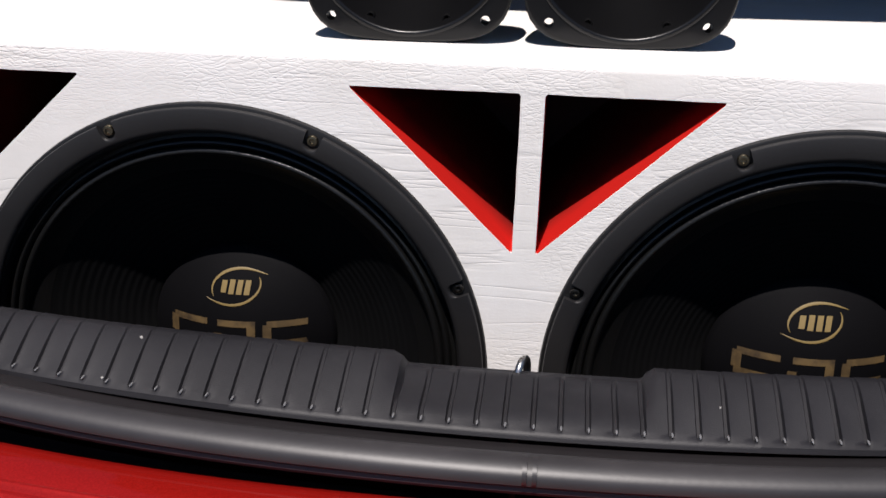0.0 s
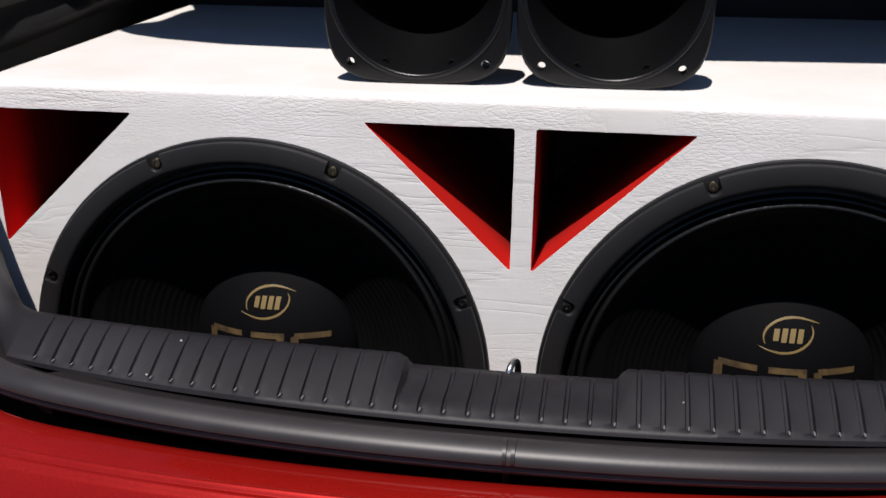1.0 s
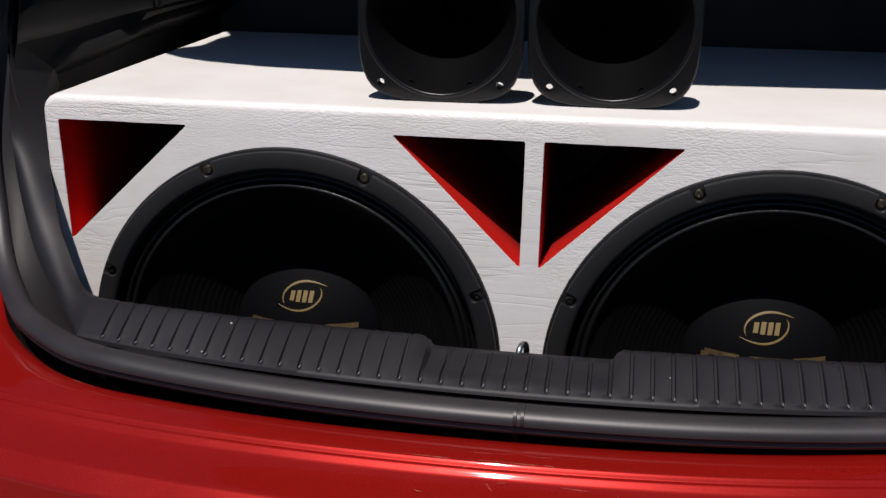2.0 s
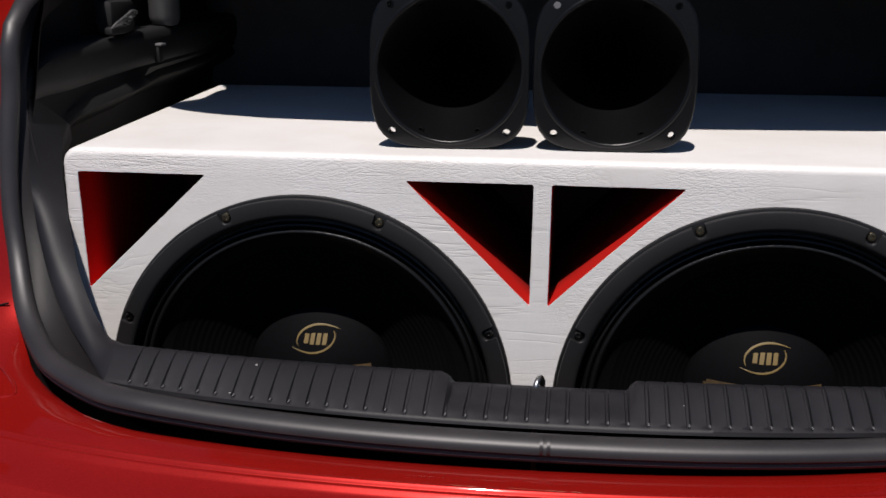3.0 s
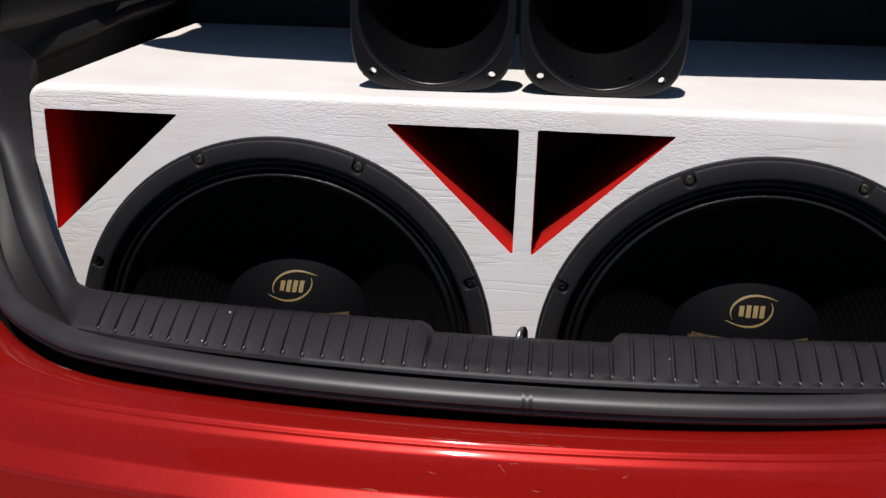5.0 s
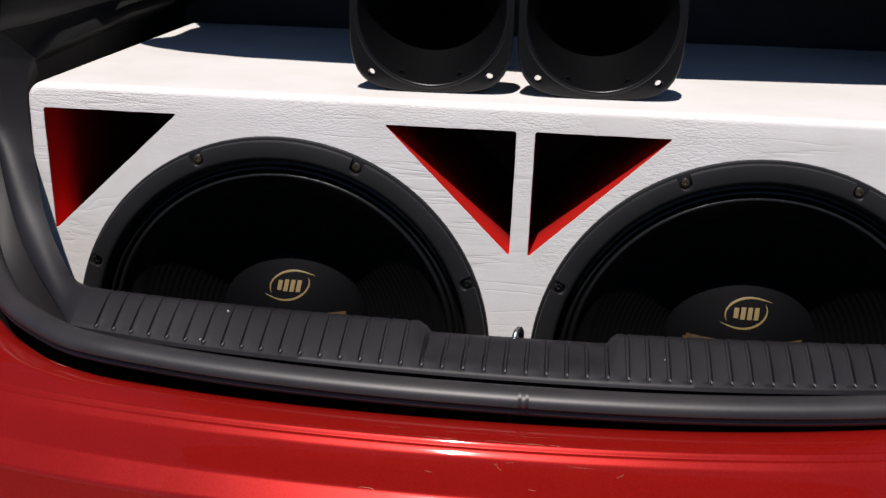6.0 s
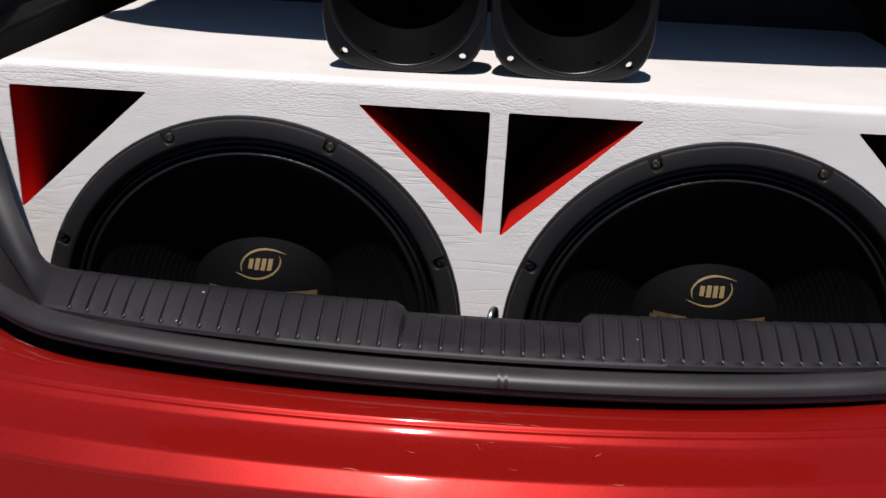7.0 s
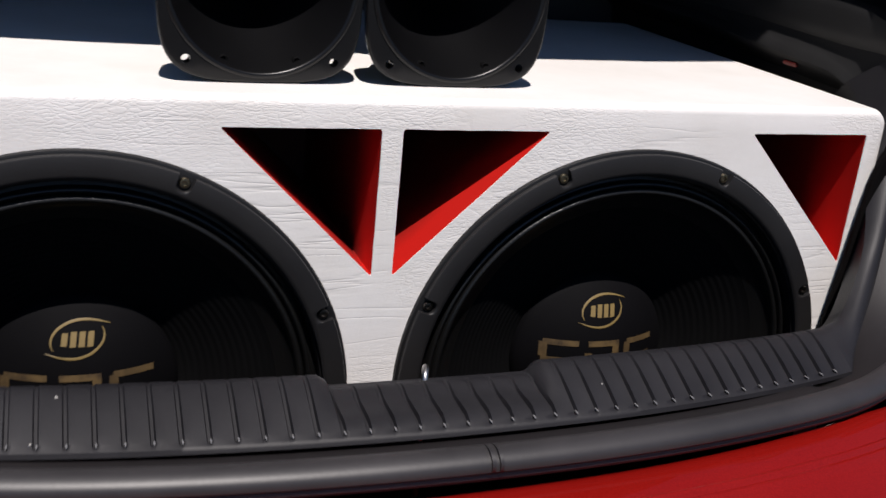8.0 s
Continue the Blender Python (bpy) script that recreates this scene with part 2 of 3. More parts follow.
def run(y, z, jamb, n=96, inner=0.30, rise=0.004, middle=MID, other=None):
    """Along the sill at depth y and height z, then up the jamb; other: the far jamb where it is no mirror image."""
    half = [(MID - inner * k / 6, y + bow(MID - inner * k / 6), z + rise * (k / 6) ** 3) for k in range(7)]
    line = both(half + list(jamb))
    if other is not None:
        line[:len(other)] = [Vector(p) for p in reversed(other)]
    out = spline(line, n)

    def share(p):
        flat = min(1, max(0, (0.95 - p.z) / 0.1))
        return flat if other is None else flat * min(1, max(0, (0.365 - abs(p.x - MID)) / 0.06))
    return [p + Vector((0, (bow(p.x, middle) - bow(p.x)) * share(p), 0)) for p in out]


car = tagged(empty("car", (0, 0, 0)), "red sedan with its trunk lid raised and trunk open", "car")
EDGE = run(-0.2150, 0.7925, [(-0.372, -0.167, 0.799), (-0.428, -0.122, 0.8045), (-0.455, -0.089, 0.817), (-0.477, -0.062, 0.8395), (-0.491, -0.040, 0.872),
                             (-0.506, -0.011, 0.945), (-0.509, 0.012, 1.03), (-0.509, 0.052, 1.11), (-0.535, 0.31, 1.185)], middle=TAIL,
           other=[(0.345, -0.168, 0.7970), (0.390, -0.147, 0.7980), (0.428, -0.120, 0.801), (0.454, -0.086, 0.819), (0.468, -0.052, 0.860),
                  (0.482, -0.011, 0.945), (0.485, 0.012, 1.03), (0.483, 0.052, 1.11), (0.481, 0.31, 1.185)])
tail = [(x, -0.2435 + bow(x), 0.7915) for x in (-0.385, -0.47, -0.56, -0.66, -0.76)]
CREASE = run(-0.2435, 0.7915, tail + [(-0.80, 0.14, 0.86), (-0.79, 0.14, 0.96), (-0.75, 0.18, 1.08), (-0.69, 0.31, 1.165)], rise=0.0, middle=TAIL)
bm = bmesh.new()
rows = []
for k, (t, lift) in enumerate(((0.0, -0.012), (0.0, -0.003), (0.06, 0.0), (0.2, 0.0015), (0.5, 0.0025), (0.85, 0.001), (1.0, 0.0), (1.0, -0.008))):
    rows.append([a.lerp(b, t) + Vector((0, -lift * 0.4 if lift > 0 else -lift * 0.5, lift)) for a, b in zip(EDGE, CREASE)])
grid(bm, rows)
part("rear_panel", bm, RED, car, "glossy red painted rear panel round the trunk opening")

# bumper: rows below the first crease
bm = bmesh.new()
xs = [MID + 0.92 * (i / 60 - 1) for i in range(121)]
prof = ((-0.2435, 0.7915), (-0.2448, 0.7916), (-0.2460, 0.7910), (-0.2472, 0.7892), (-0.2482, 0.7882), (-0.2500, 0.7882), (-0.2514, 0.7876), (-0.2530, 0.7852),
        (-0.2560, 0.7832), (-0.272, 0.7790), (-0.284, 0.77575), (-0.2885, 0.7746), (-0.2897, 0.7741), (-0.2907, 0.7734), (-0.2920, 0.7722), (-0.3018, 0.7631), (-0.3030, 0.7619), (-0.3038, 0.7604), (-0.3043, 0.7588), (-0.314, 0.7260), (-0.328, 0.6830), (-0.342, 0.6130),
        (-0.345, 0.5430), (-0.33, 0.4430), (-0.30, 0.3630), (-0.22, 0.3030))
rows = []
for y, z in prof:
    rows.append([Vector((x, y + bow(x, TAIL), z)) for x in xs])
grid(bm, rows)
part("bumper", bm, RED, car, "red rear bumper with two pressed crease lines")

# body sides behind the bumper, down to the sills
for side in (1, -1):
    bm = bmesh.new()
    rows = []
    for t in range(13):
        y = 0.02 + t * 0.11
        bulge = 0.02 * math.sin(t / 12 * math.pi)
        rows.append([Vector((MID + side * (w + bulge * h), y, z)) for w, z, h in
                     ((0.69, 1.165, 0), (0.75, 1.08, 0.5), (0.80, 0.96, 1), (0.825, 0.84, 1), (0.83, 0.70, 1), (0.825, 0.55, 1), (0.79, 0.40, 0.5), (0.74, 0.30, 0))])
    grid(bm, rows)
    part("quarter_panel", bm, RED, car, "red painted quarter panel")

# rear wheels
for side in (1, -1):
    c = (MID + side * 0.72, 0.62, 0.31)
    bm = bmesh.new()
    lathe(bm, [(0.20, -0.09), (0.27, -0.10), (0.30, -0.09), (0.31, -0.06), (0.31, 0.06), (0.30, 0.09), (0.27, 0.10), (0.20, 0.09), (0.20, -0.09)], 48)
    bm.transform(Matrix.Translation(c) @ Matrix.Rotation(radians(90), 4, "Z"))
    tyre = part("tyre", bm, RUBBER, car, "black rubber tyre")
    bm = bmesh.new()
    lathe(bm, [(0.20, -0.085), (0.19, -0.07), (0.08, -0.06), (0.03, -0.07), (0.01, -0.07), (0.01, 0.07), (0.03, 0.07), (0.08, 0.06), (0.19, 0.07), (0.20, 0.085)], 48)
    bm.transform(Matrix.Translation(c) @ Matrix.Rotation(radians(90), 4, "Z"))
    part("wheel_rim", bm, GREY, tyre, "grey wheel rim")

# black channel behind the body edge, under the seal
bm = bmesh.new()
INNER = run(-0.188, 0.775, [(-0.352, -0.138, 0.785), (-0.415, -0.085, 0.797), (-0.462, -0.038, 0.83), (-0.486, -0.006, 0.885),
                            (-0.492, 0.012, 0.95), (-0.489, 0.036, 1.03), (-0.494, 0.076, 1.11), (-0.508, 0.14, 1.14), (-0.522, 0.31, 1.165)])
low = [(a + b) / 2 + Vector((0, 0.006, -0.030)) for a, b in zip(EDGE, INNER)]
grid(bm, [[p + Vector((0, 0.003, -0.006)) for p in EDGE], low, INNER])
part("drain_channel", bm, DARK, car, "black drain channel under the seal")

# rubber seal
SEAL = run(-0.2065, 0.8085, [(-0.355, -0.161, 0.8120), (-0.411, -0.123, 0.8170), (-0.444, -0.089, 0.828), (-0.468, -0.060, 0.847), (-0.488, -0.029, 0.885),
                             (-0.500, -0.010, 0.94), (-0.502, 0.012, 1.03), (-0.503, 0.052, 1.11), (-0.527, 0.31, 1.175)], 120,
           other=[(0.335, -0.162, 0.8120), (0.392, -0.132, 0.8155), (0.428, -0.105, 0.8205), (0.451, -0.072, 0.842), (0.465, -0.035, 0.885),
                  (0.476, -0.010, 0.94), (0.478, 0.012, 1.03), (0.477, 0.052, 1.11), (0.471, 0.31, 1.175)])
bm = bmesh.new()
rows, outs = [], []
for i, p in enumerate(SEAL):
    d = (SEAL[min(i + 1, 120)] - SEAL[max(i - 1, 0)]).normalized()
    out = (p - Vector((MID, 0.25, 1.05)))
    out = (out - d * out.dot(d)).normalized()
    k = min(1, max(0, (abs(p.x - MID) - 0.26) / 0.18))
    k = k * k * (3 - 2 * k)
    out = Vector((0, -0.93, -0.36)).lerp(out, k)
    out = (out - d * out.dot(d)).normalized()
    w = d.cross(out).normalized()
    if outs and w.dot(outs[-1][1]) < 0:
        w = -w
    outs.append((out, w))
    ring = []
    for k in range(16):
        a = math.tau * k / 16
        r = (0.0090 - 0.0014 * min(1, max(0, (p.z - 0.815) / 0.08))) * (1 + 0.12 * math.cos(2 * a))
        ring.append(p + out * r * math.cos(a) + w * r * 0.80 * math.sin(a))
    rows.append(ring)
grid(bm, rows, close=True)
seal = part("door_seal", bm, RUBBER, car, "dark grey rubber weatherstrip")
bm = bmesh.new()
for dx in (-0.0026, 0.0026):
    at = Vector((0.013 + dx, -0.2065 + bow(0.013), 0.8085))
    tube(bm, [at + Vector((-0.0012, 0, 0)), at + Vector((0.0012, 0, 0))], 0.0108, 0.0082, 20)
part("seal_joint", bm, RUBBER, seal, "moulded joint in the rubber seal")
SLOT = run(-0.167, 0.803, [(-0.33, -0.130, 0.800), (-0.382, -0.086, 0.808), (-0.427, -0.038, 0.843), (-0.458, -0.008, 0.898), (-0.476, 0.010, 0.953),
                           (-0.494, 0.024, 1.03), (-0.494, 0.062, 1.11), (-0.506, 0.14, 1.145), (-0.518, 0.31, 1.165)], 120)
bm = bmesh.new()
grid(bm, [[p.lerp(q, t) + Vector((0, 0.002, -d)) for p, q in zip(SEAL, SLOT)] for t, d in ((0.0, 0.004), (0.25, 0.0024), (0.40, 0.0018), (0.60, 0.0020), (0.80, 0.0030), (0.98, 0.0040))])
part("seal_carrier", bm, CARRIER, car, "black slot between seal and trim")
bm = bmesh.new()
tube(bm, [p + o * 0.0065 + Vector((0, 0.002, -0.0065)) for p, (o, w) in zip(SEAL, outs)], 0.0030, 0.0030, 8)
part("seal_lip", bm, plastic("maroon_rubber", (0.022, 0.010, 0.012), 0.5), car, "dark lip under the rubber seal")

# ribbed sill trim
RIBS = [0.0130 + (0.0154 if i > 0 else 0.0160) * i for i in range(-22, 21)]

SILL_END = 0.351


def sill_point(x, v):
    """v runs from the front edge over the crest to the inside."""
    prof = ((0.0, -0.1690, 0.8035), (0.06, -0.1675, 0.8065), (0.14, -0.1635, 0.8085), (0.35, -0.148, 0.8155), (0.55, -0.133, 0.8215), (0.72, -0.121, 0.8250), (0.82, -0.1130, 0.8245),
            (0.88, -0.1075, 0.8215), (0.92, -0.1050, 0.8160), (1.0, -0.1045, 0.70))
    for (a, ya, za), (b, yb, zb) in zip(prof, prof[1:]):
        if v <= b + 1e-9:
            t = (v - a) / (b - a)
            y, z = ya + (yb - ya) * t, za + (zb - za) * t
            break
    dip = min(max((0.0765 - abs(x - 0.0045)) / 0.007, 0), 1)
    dip = dip * dip * (3 - 2 * dip)
    z -= dip * max(0.0, min(0.0095, (z - 0.8125))) if z > 0.8125 else 0
    return Vector((x, y + bow(x) * (1 - 0.42 * v), z))


bm = bmesh.new()
vs_ = (0.0, 0.03, 0.06, 0.10, 0.14, 0.17, 0.25, 0.35, 0.45, 0.55, 0.64, 0.72, 0.77, 0.82, 0.85, 0.88, 0.92, 1.0)
cols = []
cols.append((MID - SILL_END, 0.0))
for x0 in RIBS:
    for dx, g in ((-0.0020, 0.0), (-0.0011, 1.0), (0.0007, 1.0), (0.0016, -0.35), (0.0034, -0.2), (0.0078, 0.0)):
        cols.append((x0 + dx, g))
cols.append((MID + SILL_END, 0.0))
rows = []
for v in vs_:
    deep = 0.0024 * min(max((v - 0.13) / 0.03, 0), 1) * min(max((0.93 - v) / 0.55, 0.25), 1) * min(max((0.9 - v) / 0.1, 0), 1)
    rows.append([sill_point(x, v) + Vector((0, 0, -deep * g)) for x, g in cols])
grid(bm, rows)
sill = part("sill_trim", bm, SILL, car, "ribbed dark grey plastic sill trim")
# pale specks stand in for the highlight at the end of each rib
bm = bmesh.new()
bmesh.ops.create_icosphere(bm, subdivisions=1, radius=1, matrix=Matrix.Diagonal((0.0008, 0.0030, 0.0008, 1)))
first = part("rib_glint", bm, LIT_TIP, sill)
for x0 in RIBS:
    p = sill_point(x0, 0.145) + Vector((0.0004, 0, 0.0002))
    if x0 > RIBS[0]:
        first = new("rib_glint", first.data)
        first.parent = sill
    first.location = p

# jamb trims
for side in (1, -1):
    def flip(p):
        return Vector(p) if side == 1 else Vector((2 * MID - p[0], p[1], p[2]))
    x1 = MID - side * SILL_END
    outer = [flip(p) for p in ((-0.392, -0.098, 0.816), (-0.440, -0.052, 0.846), (-0.470, -0.020, 0.90), (-0.484, 0.000, 0.955), (-0.489, 0.014, 0.99), (-0.494, 0.030, 1.024))]
    middle = [flip(p) for p in ((-0.392, -0.090, 0.829), (-0.438, -0.052, 0.866), (-0.465, -0.024, 0.918), (-0.480, 0.010, 0.962), (-0.488, 0.030, 0.995), (-0.494, 0.048, 1.022))]
    inner = [flip(p) for p in ((-0.388, -0.072, 0.831), (-0.424, -0.036, 0.868), (-0.448, -0.002, 0.914), (-0.470, 0.036, 0.955), (-0.480, 0.064, 0.978), (-0.486, 0.090, 0.990))]
    if side == -1:
        inner[0] += Vector((0.006, 0, 0))
        inner[1] += Vector((0.010, 0, 0))
        inner[2] += Vector((0.006, 0, 0))
        # black sheet added to keep the gap between box and jamb dark
        bm = bmesh.new()
        rows = [[], [], [], []]
        for k in range(16):
            z = 0.785 + k * 0.0125
            x, wide = 0.4055 + (z - 0.785) * 0.142 + max(0, z - 0.93) * 0.25, 0.092 - 0.0016 * k
            for row, (dx, dy) in zip(rows, ((0.004, 0.008), (0.0, 0.0), (0.003, -0.001), (wide, 0.030))):
                row.append(Vector((x + dx, -0.012 + dy, z)))
        grid(bm, rows)
        part("dark_gap_sheet", bm, plastic("sheet_black", (0.0035, 0.003, 0.003), 0.95, 500.0, 0.0006, sheen=0.05), car, "black sheet added in the dark gap behind the jamb trim")
    rows = []
    for v in (0.0, 0.06, 0.14, 0.25, 0.35, 0.45, 0.55, 0.64, 0.72, 0.82, 0.88, 0.92):
        q = v / 0.92
        rows.append(spline([sill_point(x1, v)] + [a * (1 - q) ** 2 + b * (2 * q * (1 - q)) + c * q * q for a, b, c in zip(outer, middle, inner)], 40))
    rows.append([p + Vector((-side * 0.014, 0.03, -0.02)) for p in rows[-1]])
    bm = bmesh.new()
    grid(bm, rows)
    part("jamb_trim", bm, SILL, car, "smooth dark plastic trim up the side of the opening")
    # liner: a rolled ledge, a groove over it and a raised panel with a rounded front end
    ridge = spline([(0, y, z) for y, z in ((0.050, 0.955), (0.064, 0.975), (0.089, 0.988), (0.123, 0.997), (0.190, 1.001), (0.310, 1.008), (0.66, 1.018))], 30)
    groove = spline([(0, y, z) for y, z in ((0.036, 1.012), (0.057, 1.019), (0.122, 1.020), (0.190, 1.023), (0.260, 1.026), (0.330, 1.028), (0.66, 1.034))], 30)
    crown = spline([(0, y, z) for y, z in ((0.026, 1.030), (0.045, 1.046), (0.062, 1.053), (0.099, 1.061), (0.170, 1.066), (0.310, 1.070), (0.66, 1.076))], 30)
    bm = bmesh.new()
    rows = []
    for a, dz, x in ((ridge, -0.42, -0.530), (ridge, -0.10, -0.530), (ridge, -0.024, -0.522), (ridge, -0.012, -0.502), (ridge, -0.004, -0.4885), (ridge, 0.0, -0.4855), (ridge, 0.004, -0.4865),
                     (ridge, 0.009, -0.491), (groove, -0.003, -0.4985), (groove, 0.001, -0.4995), (groove, 0.005, -0.4965), (groove, 0.014, -0.4945), (crown, -0.012, -0.4945), (crown, -0.004, -0.4960),
                     (crown, 0.0, -0.5005), (crown, 0.001, -0.512), (crown, 0.0, -0.540), (crown, 0.11, -0.548)):
        rows.append([flip((x - (0.014 * min(1, max(0, (p.y - 0.28) / 0.07)) if a is ridge else 0), p.y, p.z + dz)) for p in a])
    grid(bm, rows)
    part("side_liner", bm, LINER, car, "black moulded trunk side liner with a rolled ledge and raised panel")

# trunk floor, seat back, shelf, ceiling edge
bm = bmesh.new()
block(bm, (MID - 0.50, -0.16, 0.50), (MID + 0.50, 0.74, 0.535), 0.004)
part("trunk_floor", bm, CARPET, car, "black carpeted trunk floor")
bm = bmesh.new()
block(bm, (MID - 0.56, 0.66, 0.53), (MID - 0.01, 0.74, 1.17), 0.02)
part("seat_back", bm, CARPET, car, "black seat back")
bm = bmesh.new()
block(bm, (MID + 0.01, 0.66, 0.53), (MID + 0.56, 0.74, 1.17), 0.02)
part("seat_back", bm, CARPET, car, "black seat back")
# unseen shelf; its left notch is cut to let sun onto the box
bm = bmesh.new()
fill(bm, [[(MID - 0.69, 0.31, 1.17), (MID - 0.69, 0.95, 1.17), (MID + 0.69, 0.95, 1.17), (MID + 0.69, 0.31, 1.17), (MID + 0.43, 0.30, 1.17), (MID - 0.41, 0.30, 1.17),
           (MID - 0.44, 0.34, 1.17), (MID - 0.455, 0.39, 1.17), (MID - 0.475, 0.43, 1.17), (MID - 0.52, 0.43, 1.17), (MID - 0.52, 0.31, 1.17)]])
geo = bmesh.ops.extrude_face_region(bm, geom=bm.faces[:])["geom"]
for g in geo:
    if isinstance(g, bmesh.types.BMVert):
        g.co.z += 0.025
part("rear_shelf", bm, LINER, car, "black shelf under the rear window", smooth=False)
# raised lid: its outline throws the shadow on the box
PIVOT, OPEN = Vector((0, 0.30, 1.20)), radians(40)


def on_lid(xs_, ys_):
    """The point of the raised lid that shades (xs_, ys_) on the top of the box."""
    ky, kx = -LIGHT.y / LIGHT.z, -LIGHT.x / LIGHT.z
    s = (PIVOT.y + (PIVOT.z - 0.982) * ky - ys_) / (math.cos(OPEN) - math.sin(OPEN) * ky)
    z = PIVOT.z + s * math.sin(OPEN)
    return Vector((xs_ - (z - 0.982) * kx, PIVOT.y - s * math.cos(OPEN), z))


rim = [on_lid(*p) for p in ((-0.456, 0.446), (-0.450, 0.39), (-0.449, 0.338), (-0.456, 0.320), (-0.467, 0.303), (-0.455, 0.283), (-0.43, 0.261), (-0.39, 0.238), (-0.316, 0.214), (-0.205, 0.203),
                            (0.0, 0.197), (0.15, 0.200), (0.33, 0.216), (0.45, 0.240), (0.52, 0.270), (0.545, 0.34), (0.545, 0.446))]
skin = Vector((0, math.sin(OPEN), math.cos(OPEN))) * 0.035
bm = bmesh.new()
fill(bm, [rim])
part("lid_lining", bm, LINER, car, "black lining of the raised trunk lid")
bm = bmesh.new()
fill(bm, [[p + skin for p in rim]])
grid(bm, [[p + skin * 0.05 for p in rim], [p + skin for p in rim]], close=True)
part("trunk_lid", bm, RED, car, "raised red trunk lid")

# striker loop, hook, bracket, side marks
bm = bmesh.new()
loop = [Vector((0.004 + 0.0085 * math.cos(a), -0.093, 0.8095 + 0.008 * math.sin(a))) for a in (math.pi * k / 12 for k in range(13))]
loop = [Vector((loop[0].x, -0.093, 0.72))] + loop + [Vector((loop[-1].x, -0.093, 0.72))]
turned = Matrix.Translation((0.004, -0.1, 0)) @ Matrix.Rotation(radians(72), 4, "Z") @ Matrix.Translation((-0.004, 0.093, 0))
tube(bm, [turned @ p for p in loop], 0.0024, 0.0024, 10, up=(0.95, 0.31, 0))
part("lid_striker", bm, STEEL, car, "bright zinc steel striker loop")
bm = bmesh.new()
block(bm, (-0.497, 0.343, 1.030), (-0.490, 0.357, 1.050), 0.002)
hook = part("bag_hook", bm, LINER, car, "small black hook on the liner")
# the tip is coloured pale for the sunlight that falls on it
bm = bmesh.new()
block(bm, (-0.496, 0.342, 1.0502), (-0.486, 0.358, 1.0535), 0.0012)
part("hook_tip", bm, LIT_TIP, hook, "pale tip with its sunlight painted in")
bm = bmesh.new()
rows = []
for z, r in ((1.071, 0.012), (1.0725, 0.018), (1.077, 0.0215), (1.084, 0.023), (1.16, 0.023)):
    rows.append([Vector((-0.507 + 0.8 * r * math.cos(a), 0.410 + 1.15 * r * math.sin(a), z)) for a in (math.tau * k / 28 for k in range(28))])
bm.faces.new(grid(bm, rows, close=True)[0])
part("hinge_cover", bm, GREY, car, "grey rounded hinge cover")
bm = bmesh.new()
block(bm, (-0.520, 0.235, 1.070), (-0.498, 0.300, 1.108), 0.006)
block(bm, (-0.500, 0.215, 1.071), (-0.490, 0.262, 1.080), 0.003)
latch = part("hinge_bracket", bm, LINER, car, "black hinge bracket behind the liner")
for k in range(4):
    bm = bmesh.new()
    tube(bm, spline([(-0.492 - 0.002 * k, 0.218 + 0.012 * k, 1.078), (-0.488, 0.232 + 0.010 * k, 1.086 + 0.003 * k), (-0.489, 0.258 + 0.008 * k, 1.082 + 0.004 * k), (-0.500, 0.285 + 0.004 * k, 1.090)], 14), 0.0016, 0.0016, 8)
    part("cable", bm, GREY, latch, "thin dark cable")
bm = bmesh.new()
block(bm, (0.4655, 0.170, 0.9895), (0.4690, 0.192, 0.9945), 0.0015)
part("marker_lens", bm, PORT_RED, car, "small dull red lens under the ledge")


# scuffs in the paint along the creases, and a panel joint at each side
def on_bumper(x, y0):
    """A point on the bumper's top, y0 metres behind the middle."""
    for (ya, za), (yb, zb) in zip(prof, prof[1:]):
        if yb <= y0 <= ya:
            return Vector((x, y0 + bow(x, TAIL), za + (zb - za) * (ya - y0) / (ya - yb) + 0.0004))
    return Vector((x, y0 + bow(x, TAIL), 0.792))


def scuff(points, width):
    bm = bmesh.new()
    a, b = [], []
    for k, (x, y0) in enumerate(points):
        w = 0.6 * width * (0.35 + 0.65 * abs(noise.noise(Vector((x * 300, y0 * 300, k * 0.7)))) + 0.2) * (0.3 if k in (0, len(points) - 1) else 1)
        a.append(on_bumper(x, y0 + w / 2))
        b.append(on_bumper(x, y0 - w / 2))
    grid(bm, [a, b])
    part("paint_scuff", bm, CHIP, car, "pale scuff in the red paint")


def wander(x0, x1, y0, y1, n=9, amp=0.0012):
    return [(x0 + (x1 - x0) * k / n, y0 + (y1 - y0) * k / n + amp * noise.noise(Vector((k * 1.7, x0 * 90, 0)))) for k in range(n + 1)]


scuff(wander(-0.055, -0.030, -0.2446, -0.2450, 8, 0.0008), 0.0009)
scuff(wander(-0.012, 0.030, -0.2440, -0.2452, 12, 0.0006), 0.0008)
scuff(wander(0.033, 0.041, -0.2446, -0.2455, 4, 0.0005), 0.0007)
scuff(wander(-0.004, 0.002, -0.2575, -0.2660, 6, 0.0020), 0.0011)
scuff(wander(0.004, 0.010, -0.2572, -0.2570, 4, 0.0006), 0.0009)
scuff(wander(0.046, 0.064, -0.2568, -0.2585, 6, 0.0005), 0.0006)
scuff(wander(0.079, 0.084, -0.2655, -0.2620, 5, 0.0012), 0.0010)
scuff(wander(-0.050, -0.044, -0.2700, -0.2710, 4, 0.0008), 0.0009)
scuff(wander(0.020, 0.026, -0.2800, -0.2806, 4, 0.0008), 0.0008)
scuff(wander(-0.092, -0.080, -0.2892, -0.2898, 6, 0.0008), 0.0012)
scuff(wander(0.090, 0.098, -0.2893, -0.2897, 5, 0.0008), 0.0010)
